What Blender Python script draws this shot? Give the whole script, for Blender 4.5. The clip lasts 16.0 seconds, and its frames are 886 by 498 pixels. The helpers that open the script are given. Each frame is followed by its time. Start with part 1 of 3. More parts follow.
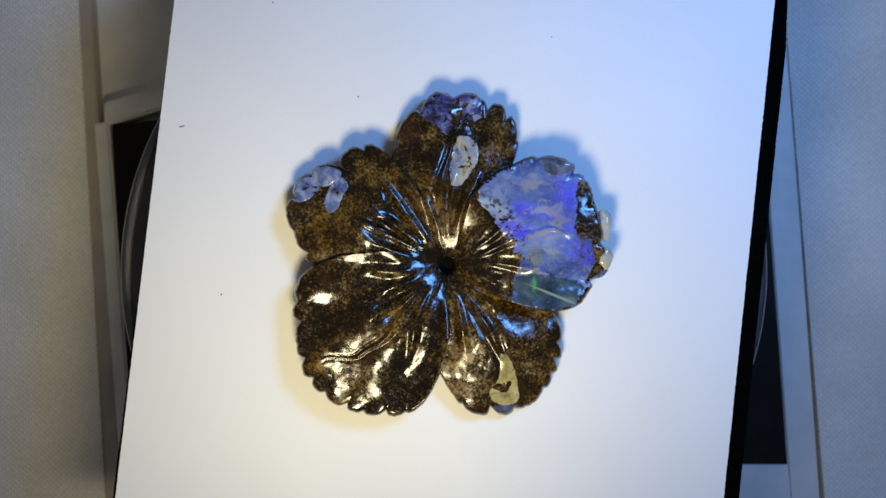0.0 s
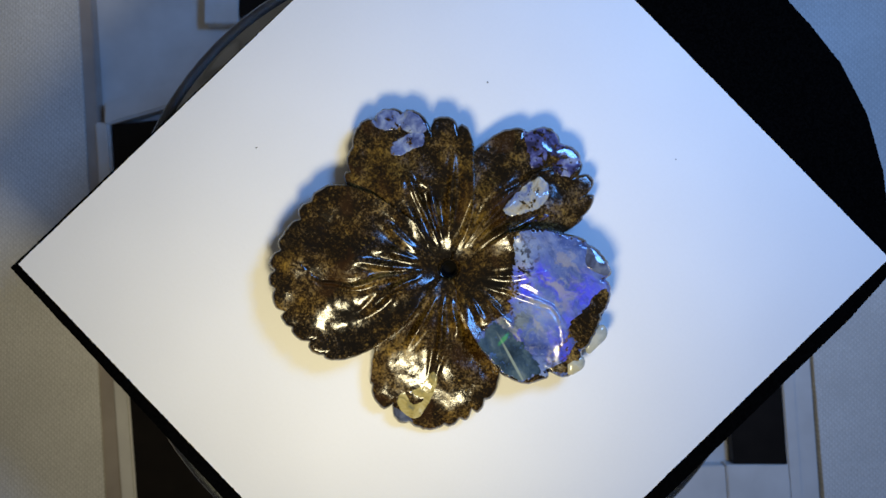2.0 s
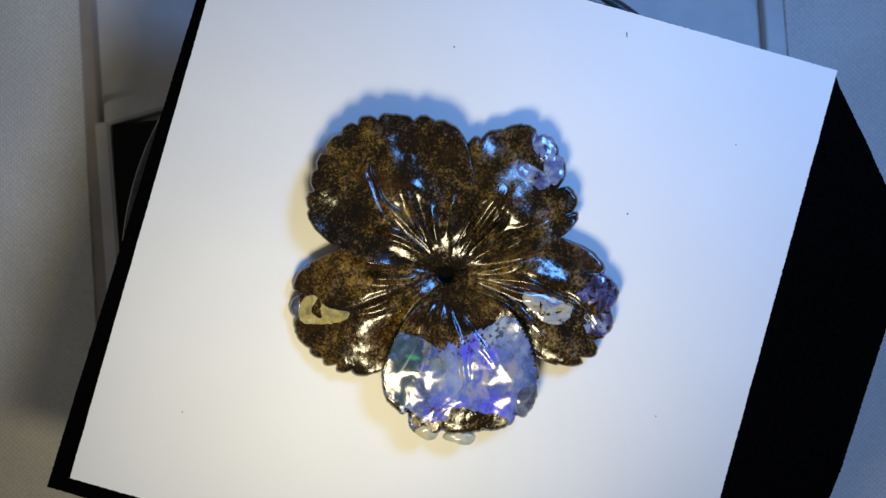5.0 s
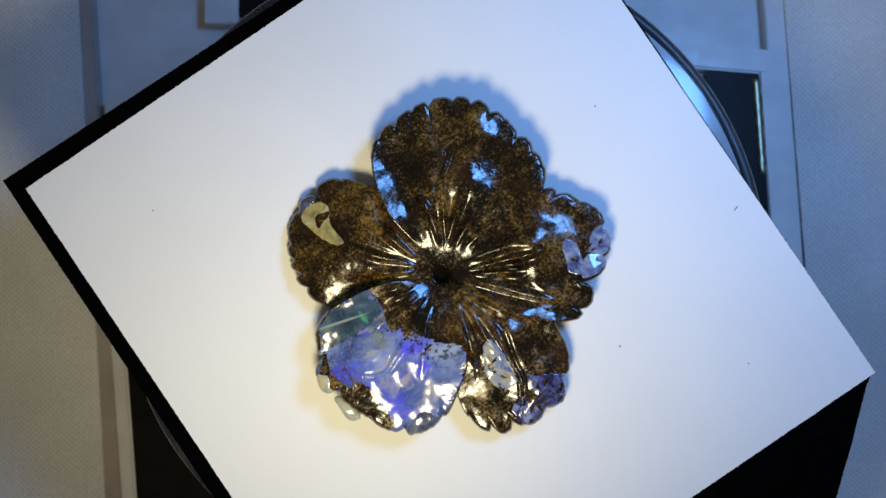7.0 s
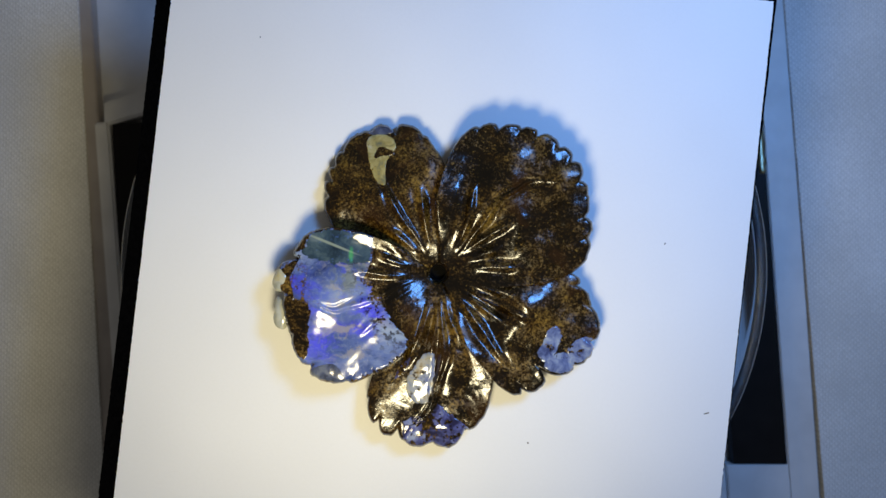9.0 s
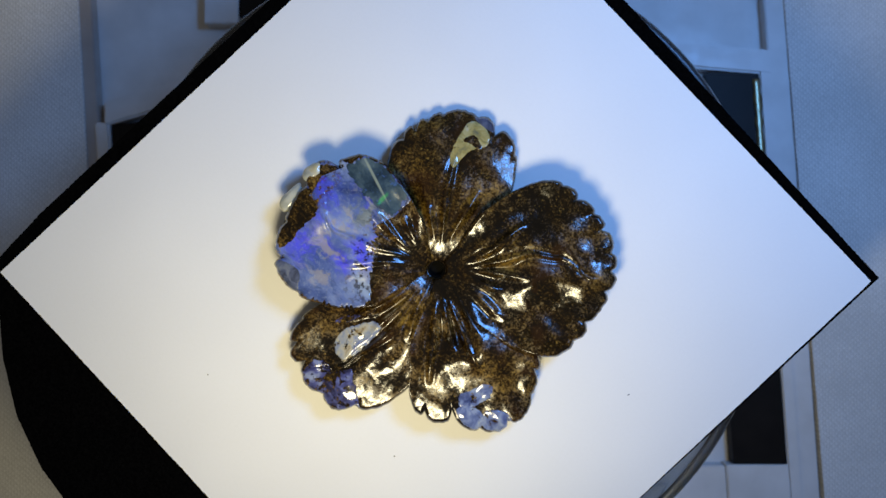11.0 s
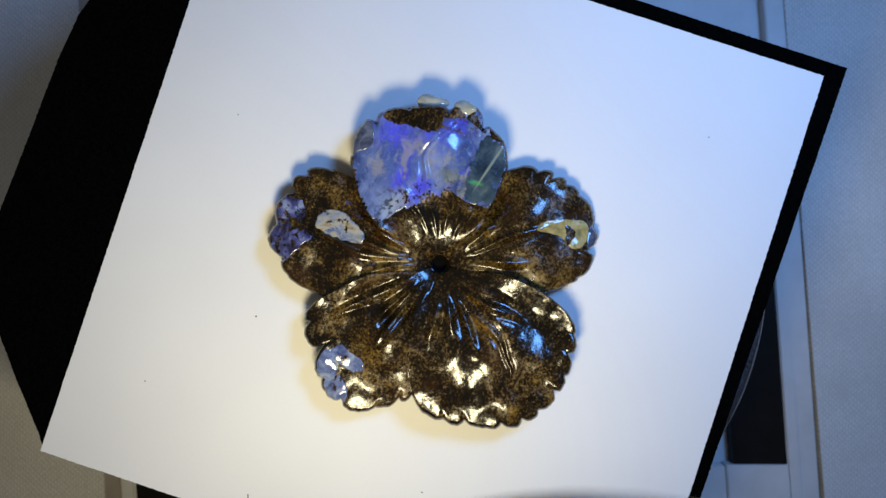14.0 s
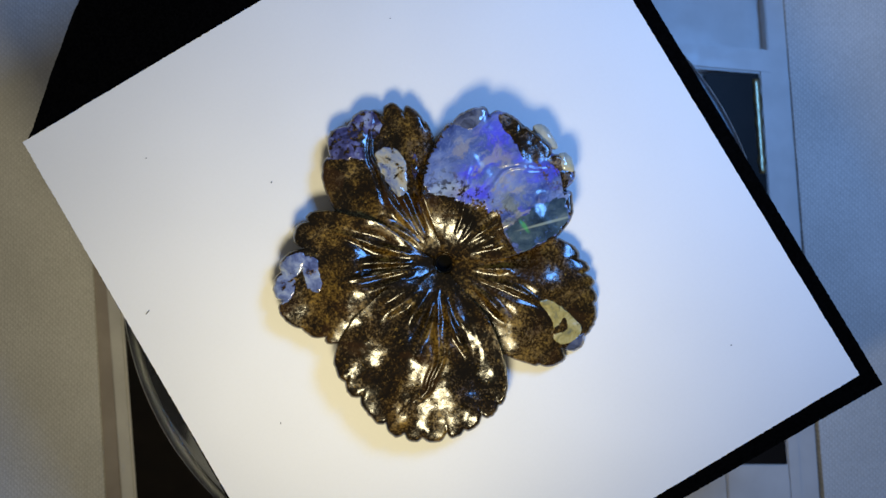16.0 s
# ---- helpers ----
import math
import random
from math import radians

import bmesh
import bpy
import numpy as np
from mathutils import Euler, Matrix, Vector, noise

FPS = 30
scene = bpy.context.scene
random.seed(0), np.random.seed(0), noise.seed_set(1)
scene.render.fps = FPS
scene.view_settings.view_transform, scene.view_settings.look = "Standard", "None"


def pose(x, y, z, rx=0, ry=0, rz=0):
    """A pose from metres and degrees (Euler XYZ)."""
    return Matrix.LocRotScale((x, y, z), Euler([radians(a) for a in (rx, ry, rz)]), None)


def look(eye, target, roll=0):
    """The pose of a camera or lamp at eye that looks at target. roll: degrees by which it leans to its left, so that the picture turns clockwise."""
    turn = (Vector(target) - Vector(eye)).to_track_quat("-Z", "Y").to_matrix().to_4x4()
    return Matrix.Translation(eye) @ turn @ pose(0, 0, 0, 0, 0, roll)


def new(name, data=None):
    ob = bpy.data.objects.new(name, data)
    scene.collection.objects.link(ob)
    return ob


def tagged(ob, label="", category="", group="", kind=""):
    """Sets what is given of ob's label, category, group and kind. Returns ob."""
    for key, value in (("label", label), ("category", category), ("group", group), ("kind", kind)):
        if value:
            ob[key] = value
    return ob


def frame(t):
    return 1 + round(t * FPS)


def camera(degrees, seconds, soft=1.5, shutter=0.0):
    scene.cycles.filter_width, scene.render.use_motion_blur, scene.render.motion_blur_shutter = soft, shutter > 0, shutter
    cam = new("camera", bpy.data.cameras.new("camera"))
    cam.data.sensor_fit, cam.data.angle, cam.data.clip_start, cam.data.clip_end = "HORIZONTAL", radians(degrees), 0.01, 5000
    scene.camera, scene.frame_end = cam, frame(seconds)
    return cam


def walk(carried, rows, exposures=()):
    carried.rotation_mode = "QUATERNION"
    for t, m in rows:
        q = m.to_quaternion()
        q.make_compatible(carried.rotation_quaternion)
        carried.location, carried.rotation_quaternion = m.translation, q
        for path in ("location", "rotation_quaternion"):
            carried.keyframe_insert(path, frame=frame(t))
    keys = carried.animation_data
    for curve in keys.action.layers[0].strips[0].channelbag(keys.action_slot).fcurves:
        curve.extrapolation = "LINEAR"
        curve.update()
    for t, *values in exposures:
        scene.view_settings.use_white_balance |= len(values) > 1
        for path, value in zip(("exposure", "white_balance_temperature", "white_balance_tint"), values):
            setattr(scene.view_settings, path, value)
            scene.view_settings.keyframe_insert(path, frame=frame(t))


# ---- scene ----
MM = 0.001

# ---- camera: stands still above the turntable and looks down ----
cam = camera(60.0, 16.0)
STAND = pose(0.888 * MM, 1.142 * MM, 108.64 * MM, 0.894, 0.450, 0.0)
cam.data.dof.use_dof = True
cam.data.dof.focus_distance = 107.0 * MM
cam.data.dof.aperture_fstop = 28.0
walk(cam, [(0.0, STAND), (16.0, STAND)])

# the turntable's turn, clockwise from above, in degrees
TIMES = [0.5 * i for i in range(33)]


def turn(t):
    return -(19.765 * t + 0.0264 * t * t)


# ---- light: one blue lamp beyond the top, one warm lamp on the near side ----
world = bpy.data.worlds.new("dim_room")
scene.world = world
world.use_nodes = True
world.node_tree.nodes["Background"].inputs["Color"].default_value = (1.0, 0.97, 0.93, 1)
world.node_tree.nodes["Background"].inputs["Strength"].default_value = 0.10


def lamp(name, eye, target, size, watts, colour, spread=180.0):
    data = bpy.data.lights.new(name, "AREA")
    data.shape, data.size, data.energy, data.color = "DISK", size, watts, colour
    data.spread = radians(spread)
    ob = new(name, data)
    ob.matrix_world = look(eye, target)
    return ob


lamp("warm_lamp", (-0.005, -0.036, 0.066), (-0.030, 0.094, 0.0), 0.022, 0.070, (1.0, 0.87, 0.54), 180.0)
lamp("blue_lamp", (0.081, 0.060, 0.117), (0.026, 0.024, 0.0), 0.044, 0.093, (0.14, 0.39, 1.0), 130.0)
scene.view_settings.exposure = 0.0


# ---- materials ----
class Nodes:
    """A short way to write one node material."""

    def __init__(self, name):
        self.mat = bpy.data.materials.new(name)
        self.mat.use_nodes = True
        self.tree = self.mat.node_tree
        self.bsdf = self.tree.nodes["Principled BSDF"]
        self.coord = self.tree.nodes.new("ShaderNodeTexCoord").outputs["Object"]

    def put(self, socket, value):
        if isinstance(value, bpy.types.NodeSocket):
            self.tree.links.new(value, socket)
        elif value is not None:
            socket.default_value = value

    def node(self, kind, out=0, ins=(), operation="", vector_type="", interpolation_type="", use_clamp=False):
        n = self.tree.nodes.new(kind)
        if operation:
            n.operation = operation
        if vector_type:
            n.vector_type = vector_type
        if interpolation_type:
            n.interpolation_type = interpolation_type
        if use_clamp:
            n.use_clamp = True
        for key, value in dict(ins).items():
            self.put(n.inputs[key], value)
        return n.outputs[out]

    def noise(self, period, detail=4.0, rough=0.55, vec=None, out=0, distort=0.0):
        return self.node("ShaderNodeTexNoise", out, {"Vector": vec or self.coord, "Scale": 1.0 / period, "Detail": detail,
                                                     "Roughness": rough, "Distortion": distort})

    def ramp(self, fac, stops):
        n = self.tree.nodes.new("ShaderNodeValToRGB")
        els = n.color_ramp.elements
        while len(els) < len(stops):
            els.new(0.5)
        for e, (pos, col) in zip(els, stops):
            e.position = pos
            e.color = (*col, 1) if len(col) == 3 else col
        self.put(n.inputs[0], fac)
        return n.outputs[0]

    def math(self, op, a, b=None, clamp=False):
        return self.node("ShaderNodeMath", 0, [(0, a)] + ([(1, b)] if b is not None else []), operation=op, use_clamp=clamp)

    def span(self, v, lo, hi, a=0.0, b=1.0):
        return self.node("ShaderNodeMapRange", 0, {0: v, 1: lo, 2: hi, 3: a, 4: b}, interpolation_type="SMOOTHSTEP")

    def mix(self, fac, a, b):
        n = self.tree.nodes.new("ShaderNodeMix")
        n.data_type = "RGBA"
        for sock, value in ((n.inputs[0], fac), (n.inputs[6], a), (n.inputs[7], b)):
            self.put(sock, (*value, 1) if isinstance(value, tuple) and len(value) == 3 else value)
        return n.outputs[2]

    def warped(self, period, amount):
        col = self.noise(period, 3.0, out=1)
        off = self.node("ShaderNodeVectorMath", 0, [(0, col), (1, (0.5, 0.5, 0.5))], operation="SUBTRACT")
        off = self.node("ShaderNodeVectorMath", 0, [(0, off), (1, (amount, amount, 0.0))], operation="MULTIPLY")
        return self.node("ShaderNodeVectorMath", 0, [(0, self.coord), (1, off)], operation="ADD")

    def patch(self, vec, x, y, rx, ry, deg=0.0, soft=0.12):
        """1 inside an ellipse given in millimetres, 0 outside it."""
        v = self.node("ShaderNodeMapping", 0, {"Vector": vec, "Location": (x * MM, y * MM, 0), "Rotation": (0, 0, radians(deg)),
                                               "Scale": (rx * MM, ry * MM, 1.0)}, vector_type="TEXTURE")
        v = self.node("ShaderNodeVectorMath", 0, [(0, v), (1, (1, 1, 0))], operation="MULTIPLY")
        d = self.node("ShaderNodeVectorMath", 1, [(0, v)], operation="LENGTH")
        return self.span(d, 1.0 + soft, 1.0 - soft)

    def bump(self, height, mm, strength=1.0):
        self.put(self.bsdf.inputs["Normal"], self.node("ShaderNodeBump", 0, {"Height": height, "Distance": mm * MM, "Strength": strength}))

    def set(self, **values):
        for key, value in values.items():
            key = key.replace("_", " ")
            if isinstance(value, tuple) and len(value) == 3 and "Radius" not in key:
                value = (*value, 1)
            self.put(self.bsdf.inputs[key], value)
        return self.mat


def ironstone(n):
    """Polished brown boulder matrix: near-black glassy fields, and golden-brown fields thick with fine tan grains."""
    vec = n.warped(1.1 * MM, 0.5 * MM)
    grain = n.noise(0.40 * MM, 6.0, 0.80, vec=vec)
    blot = n.noise(1.5 * MM, 4.0, 0.6, vec=vec)
    zones = n.noise(4.6 * MM, 3.0, 0.55, distort=0.5)
    g = n.math("MULTIPLY", n.math("SUBTRACT", grain, 0.5), 1.5)
    for f, k in ((blot, 0.58), (zones, 0.82)):
        g = n.math("ADD", g, n.math("MULTIPLY", n.math("SUBTRACT", f, 0.5), k))
    g = n.math("ADD", g, 0.484)
    dark = n.ramp(g, [(0.44, (0.0042, 0.0025, 0.0008)), (0.55, (0.016, 0.0092, 0.0024)), (0.66, (0.044, 0.024, 0.0036)), (0.84, (0.20, 0.125, 0.028))])
    gold = n.ramp(g, [(0.38, (0.0055, 0.0028, 0.0006)), (0.50, (0.026, 0.0135, 0.0022)), (0.62, (0.062, 0.033, 0.0038)), (0.82, (0.25, 0.148, 0.020))])
    field = n.span(n.noise(8.0 * MM, 3.0, 0.55, distort=0.5), 0.38, 0.54)
    col = n.mix(field, dark, gold)
    specks = n.span(n.noise(0.42 * MM, 3.0, 0.6), 0.60, 0.69)
    sown = n.span(n.math("ADD", n.noise(2.4 * MM, 3.0), n.math("MULTIPLY", zones, 0.6)), 0.68, 0.95, 0.0, 0.62)
    col = n.mix(n.math("MULTIPLY", specks, sown), col, (0.31, 0.195, 0.044))
    rust = n.span(n.noise(7.0 * MM, 3.0, distort=0.6), 0.57, 0.68)
    col = n.mix(n.math("MULTIPLY", rust, 0.6), col, (0.030, 0.012, 0.0025))
    rough = n.span(g, 0.44, 0.68, 0.14, 0.38)
    return col, rough, g


def finish_stone(n, col, rough, grain, relief=0.42):
    fine = n.noise(0.75 * MM, 3.0, 0.5)
    dents = n.noise(1.5 * MM, 4.0, 0.6)
    waves = n.noise(3.6 * MM, 2.0)
    h = n.math("ADD", n.math("MULTIPLY", fine, 0.22), n.math("MULTIPLY", dents, 0.30))
    n.bump(n.math("ADD", h, n.math("MULTIPLY", waves, 0.35)), 0.30, relief)
    return n.set(Base_Color=col, Roughness=rough, Coat_Weight=0.18, Coat_Roughness=0.12, IOR=1.5)


def stone_plain(name):
    n = Nodes(name)
    col, rough, grain = ironstone(n)
    return finish_stone(n, col, rough, grain)


def opal_skin(name, stops, period, rough=0.09, specks=0.0, relief=0.16, coat=0.5):
    """Polished opal: soft clouds of the given colours, with specks of stone breaking through."""
    n = Nodes(name)
    vec = n.warped(2.0 * MM, 1.6 * MM)
    col = n.ramp(n.noise(period * MM, 5.0, 0.6, vec=vec, distort=0.5), stops)
    if specks:
        stone, r, grain = ironstone(n)
        through_it = n.span(n.math("ADD", n.noise(0.7 * MM, 4.0, 0.7), n.math("MULTIPLY", n.noise(2.2 * MM, 2.0), 0.7)), 1.06 - specks, 1.00 - specks, 0.0, 1.0)
        col = n.mix(through_it, stone, col)
    n.bump(n.math("ADD", n.noise(2.6 * MM, 2.0), n.math("MULTIPLY", n.noise(0.8 * MM, 4.0), 0.25)), 0.30, relief)
    return n.set(Base_Color=col, Roughness=rough, Coat_Weight=coat, Coat_Roughness=0.10, IOR=1.46)


def opal_face_material():
    """Milky blue opal with violet fire, grey-beige streaks along the grain and a few stone specks."""
    n = Nodes("blue_violet_opal")
    vec = n.warped(3.0 * MM, 2.6 * MM)
    grain_way = n.node("ShaderNodeMapping", 0, {"Vector": vec, "Rotation": (0, 0, radians(35)), "Scale": (0.45, 1.0, 1.0)})
    cloud = n.noise(4.6 * MM, 4.0, 0.55, vec=grain_way, distort=0.4)
    opal = n.ramp(cloud, [(0.32, (0.020, 0.036, 0.13)), (0.43, (0.055, 0.090, 0.26)), (0.55, (0.115, 0.165, 0.37)), (0.70, (0.26, 0.33, 0.47))])
    fire = n.math("ADD", n.noise(2.8 * MM, 3.0, 0.5, vec=grain_way), n.math("MULTIPLY", n.noise(0.75 * MM, 4.0, 0.7, vec=vec), 0.45))
    fire = n.span(fire, 0.62, 0.86)
    place = None
    for x, y, rx, ry, deg in ((14.6, 1.2, 3.6, 2.6, 10), (15.4, 7.6, 2.6, 4.6, -12), (9.4, 5.6, 2.0, 4.0, -25), (18.4, 0.6, 1.8, 2.2, 0)):
        p = n.patch(vec, x, y, rx, ry, deg, 0.55)
        place = p if place is None else n.math("MAXIMUM", place, p)
    opal = n.mix(n.math("MULTIPLY", n.math("MULTIPLY", fire, place), 0.82), opal, (0.075, 0.06, 0.84))
    soft = n.span(n.noise(5.0 * MM, 2.0, vec=vec), 0.42, 0.62)
    opal = n.mix(n.math("MULTIPLY", n.math("MULTIPLY", soft, place), 0.35), opal, (0.08, 0.12, 0.56))
    streak = n.span(n.math("ADD", n.noise(2.2 * MM, 5.0, 0.65, vec=grain_way), n.math("MULTIPLY", n.noise(0.6 * MM, 3.0), 0.25)), 0.64, 0.74)
    opal = n.mix(n.math("MULTIPLY", n.math("MULTIPLY", streak, n.patch(vec, 11.4, 4.0, 4.5, 8.5, 0, 0.5)), 0.75), opal, (0.30, 0.28, 0.27))
    olive = n.span(n.noise(1.8 * MM, 4.0, vec=vec), 0.45, 0.60)
    opal = n.mix(n.math("MULTIPLY", n.math("MULTIPLY", olive, n.patch(vec, 11.6, 0.4, 3.6, 2.4, 10, 0.5)), 0.8), opal, (0.17, 0.20, 0.165))
    crumbs = n.span(n.noise(0.55 * MM, 5.0, 0.75), 0.60, 0.68)
    opal = n.mix(n.math("MULTIPLY", crumbs, n.patch(vec, 18.0, 0.2, 2.6, 2.4, 0, 0.6)), opal, (0.36, 0.40, 0.46))
    veil = n.span(n.noise(0.5 * MM, 6.0, 0.75, vec=vec), 0.50, 0.66)
    opal = n.mix(n.math("MULTIPLY", veil, 0.32), opal, (0.30, 0.36, 0.44))
    murk = n.span(n.noise(1.3 * MM, 5.0, 0.65, vec=grain_way), 0.52, 0.66)
    opal = n.mix(n.math("MULTIPLY", murk, 0.42), opal, (0.025, 0.045, 0.11))
    stone, r, grain = ironstone(n)
    edge = n.span(n.noise(1.0 * MM, 5.0, 0.75), 0.51, 0.58)
    opal = n.mix(n.math("MULTIPLY", edge, n.patch(vec, 8.0, 2.5, 3.0, 8.0, 18, 0.5)), opal, stone)
    crust = n.span(n.noise(0.8 * MM, 5.0, 0.75), 0.52, 0.58)
    opal = n.mix(n.math("MULTIPLY", crust, n.patch(vec, 19.6, 4.0, 2.2, 6.5, 0, 0.4)), opal, stone)
    n.bump(n.math("ADD", n.noise(3.4 * MM, 2.0), n.math("MULTIPLY", n.noise(0.9 * MM, 4.0), 0.22)), 0.32, 0.20)
    return n.set(Base_Color=opal, Roughness=0.17, Coat_Weight=0.4, Coat_Roughness=0.12, IOR=1.46)


def teal_opal_material():
    """Dark translucent teal opal with a pale seam and one green flash."""
    n = Nodes("teal_opal")
    vec = n.warped(1.6 * MM, 1.0 * MM)
    col = n.ramp(n.noise(2.6 * MM, 5.0, 0.6, vec=vec, distort=0.6), [(0.34, (0.010, 0.022, 0.038)), (0.48, (0.028, 0.055, 0.085)), (0.60, (0.060, 0.098, 0.125)), (0.74, (0.14, 0.18, 0.19))])
    fleck = n.span(n.noise(0.8 * MM, 4.0, 0.7, vec=vec), 0.60, 0.68)
    col = n.mix(n.math("MULTIPLY", fleck, 0.6), col, (0.05, 0.12, 0.36))
    seam = n.patch(n.coord, 14.6, -4.1, 3.6, 0.17, -22, 0.5)
    col = n.mix(n.math("MULTIPLY", seam, 0.75), col, (0.28, 0.33, 0.27))
    flash = n.patch(n.warped(0.7 * MM, 0.5 * MM), 11.7, -2.6, 0.28, 0.9, -4, 0.5)
    col = n.mix(n.math("MULTIPLY", flash, 0.4), col, (0.05, 0.50, 0.09))
    n.bump(n.noise(2.4 * MM, 3.0), 0.3, 0.18)
    return n.set(Base_Color=col, Roughness=0.17, Coat_Weight=0.4, Coat_Roughness=0.12, IOR=1.46)


def card_material():
    n = Nodes("white_card_paper")
    f = n.noise(0.5 * MM, 5.0, 0.7)
    big = n.noise(30 * MM, 2.0)
    tone = n.math("ADD", n.math("MULTIPLY", f, 0.3), big)
    specks = n.span(n.noise(3.5 * MM, 1.0, 0.4), 0.845, 0.86)
    col = n.ramp(tone, [(0.4, (0.77, 0.77, 0.76)), (0.8, (0.82, 0.82, 0.81))])
    col = n.mix(specks, col, (0.25, 0.22, 0.18))
    n.bump(f, 0.03, 0.5)
    return n.set(Base_Color=col, Roughness=0.75)


def felt_material():
    n = Nodes("black_felt")
    f = n.noise(0.35 * MM, 4.0, 0.7)
    dust = n.span(n.noise(1.6 * MM, 2.0), 0.80, 0.84)
    col = n.ramp(f, [(0.4, (0.0009, 0.0009, 0.0010)), (0.7, (0.0030, 0.0029, 0.0030))])
    col = n.mix(dust, col, (0.06, 0.06, 0.06))
    n.bump(f, 0.08, 0.6)
    return n.set(Base_Color=col, Roughness=1.0, Specular_IOR_Level=0.0)


def cloth_material():
    n = Nodes("woven_cloth")
    sep = n.tree.nodes.new("ShaderNodeSeparateXYZ")
    n.put(sep.inputs[0], n.warped(4 * MM, 0.9 * MM))
    k = 2 * math.pi / (1.1 * MM)
    rib = n.math("SINE", n.math("MULTIPLY", sep.outputs[0], k))
    pick = n.math("SINE", n.math("MULTIPLY", sep.outputs[1], k * 1.1))
    dots = n.span(n.math("MULTIPLY", rib, pick), 0.05, 0.75)
    ribs = n.math("SINE", n.math("MULTIPLY", sep.outputs[0], 2 * k))
    weave = n.math("ADD", n.math("MULTIPLY", dots, 0.40), n.math("MULTIPLY", ribs, 0.16))
    weave = n.math("ADD", weave, n.math("MULTIPLY", n.noise(0.9 * MM, 4.0), 0.8))
    tone = n.math("ADD", n.math("MULTIPLY", weave, 0.46), n.math("MULTIPLY", n.noise(25 * MM, 3.0), 0.6))
    col = n.ramp(tone, [(0.40, (0.56, 0.55, 0.52)), (0.86, (0.82, 0.81, 0.78))])
    n.bump(weave, 0.18, 0.7)
    return n.set(Base_Color=col, Roughness=0.9, Specular_IOR_Level=0.2)


def plastic_material(name, a, b, rough=0.4):
    n = Nodes(name)
    f = n.noise(9 * MM, 4.0)
    col = n.ramp(f, [(0.35, a), (0.7, b)])
    n.bump(n.noise(0.8 * MM, 3.0), 0.03, 0.4)
    return n.set(Base_Color=col, Roughness=n.span(n.noise(3 * MM), 0.3, 0.7, rough - 0.08, rough + 0.1))


def dark_fill_material(name, a, b, rough):
    n = Nodes(name)
    col = n.ramp(n.noise(9 * MM, 4.0), [(0.35, a), (0.7, b)])
    return n.set(Base_Color=col, Roughness=rough, Specular_IOR_Level=0.12)


def acrylic_material():
    n = Nodes("clear_acrylic")
    n.bump(n.noise(6 * MM, 2.0), 0.02, 0.3)
    return n.set(Base_Color=(0.80, 0.84, 0.86), Roughness=0.10, IOR=1.49, Transmission_Weight=1.0)


MATRIX = stone_plain("ironstone")
# near-black colour puts the drilled hole's shade into its lining
BORE_SHADE = dark_fill_material("shaded_drill_hole", (0.0008, 0.0007, 0.0006), (0.002, 0.0016, 0.0014), 0.9)
OPAL = opal_face_material()
TEAL = teal_opal_material()
VIOLET = opal_skin("dark_violet_opal", [(0.36, (0.010, 0.008, 0.014)), (0.47, (0.022, 0.023, 0.070)), (0.57, (0.075, 0.085, 0.24)), (0.70, (0.24, 0.28, 0.42))], 2.6, 0.10, 0.12)
PALE = opal_skin("pale_grey_opal", [(0.34, (0.10, 0.13, 0.27)), (0.46, (0.24, 0.27, 0.33)), (0.56, (0.38, 0.36, 0.29)), (0.66, (0.22, 0.155, 0.065)), (0.76, (0.42, 0.44, 0.46))], 1.9, 0.10, 0.06)
MILKY = opal_skin("milky_blue_opal", [(0.34, (0.040, 0.055, 0.15)), (0.46, (0.10, 0.135, 0.29)), (0.58, (0.20, 0.25, 0.40)), (0.72, (0.36, 0.41, 0.47))], 1.9, 0.10, 0.03)
FOLD = opal_skin("grey_violet_opal", [(0.36, (0.030, 0.036, 0.055)), (0.52, (0.075, 0.090, 0.15)), (0.70, (0.17, 0.19, 0.23))], 1.8)
CREAM = opal_skin("cream_opal", [(0.36, (0.14, 0.14, 0.085)), (0.48, (0.32, 0.26, 0.085)), (0.58, (0.44, 0.38, 0.17)), (0.72, (0.50, 0.49, 0.40))], 2.2, 0.10, 0.02)
CREAM_OPAL = opal_skin("translucent_cream_opal", [(0.36, (0.36, 0.38, 0.33)), (0.55, (0.50, 0.50, 0.42)), (0.72, (0.54, 0.47, 0.24))], 2.6)
CREAM_OPAL.node_tree.nodes["Principled BSDF"].inputs["Transmission Weight"].default_value = 0.15
CARD = card_material()
FELT = felt_material()
CLOTH = cloth_material()
WHITE_PLASTIC = plastic_material("white_moulded_plastic", (0.58, 0.57, 0.55), (0.68, 0.67, 0.65))
# darker copy of the white plastic; the left rail's shade is in its colour
RAIL_SHADED = plastic_material("shaded_rail_plastic", (0.32, 0.28, 0.25), (0.40, 0.355, 0.32))
DARK_INSIDE = plastic_material("dark_inside", (0.012, 0.010, 0.009), (0.03, 0.024, 0.02), 0.5)
DARK_PLASTIC = plastic_material("dark_turntable_plastic", (0.02, 0.02, 0.022), (0.04, 0.04, 0.042), 0.35)
RIM_PLASTIC = plastic_material("black_rim_plastic", (0.004, 0.004, 0.006), (0.010, 0.010, 0.014), 0.25)
# dark sheet colour that stands in for the shade deep in the slots
SLOT_SHADE = dark_fill_material("slot_shade_sheet", (0.006, 0.005, 0.0045), (0.012, 0.0095, 0.008), 0.45)
GLINT = Nodes("glint_metal").set(Base_Color=(0.56, 0.58, 0.38), Metallic=1.0, Roughness=0.42)
ACRYLIC = acrylic_material()


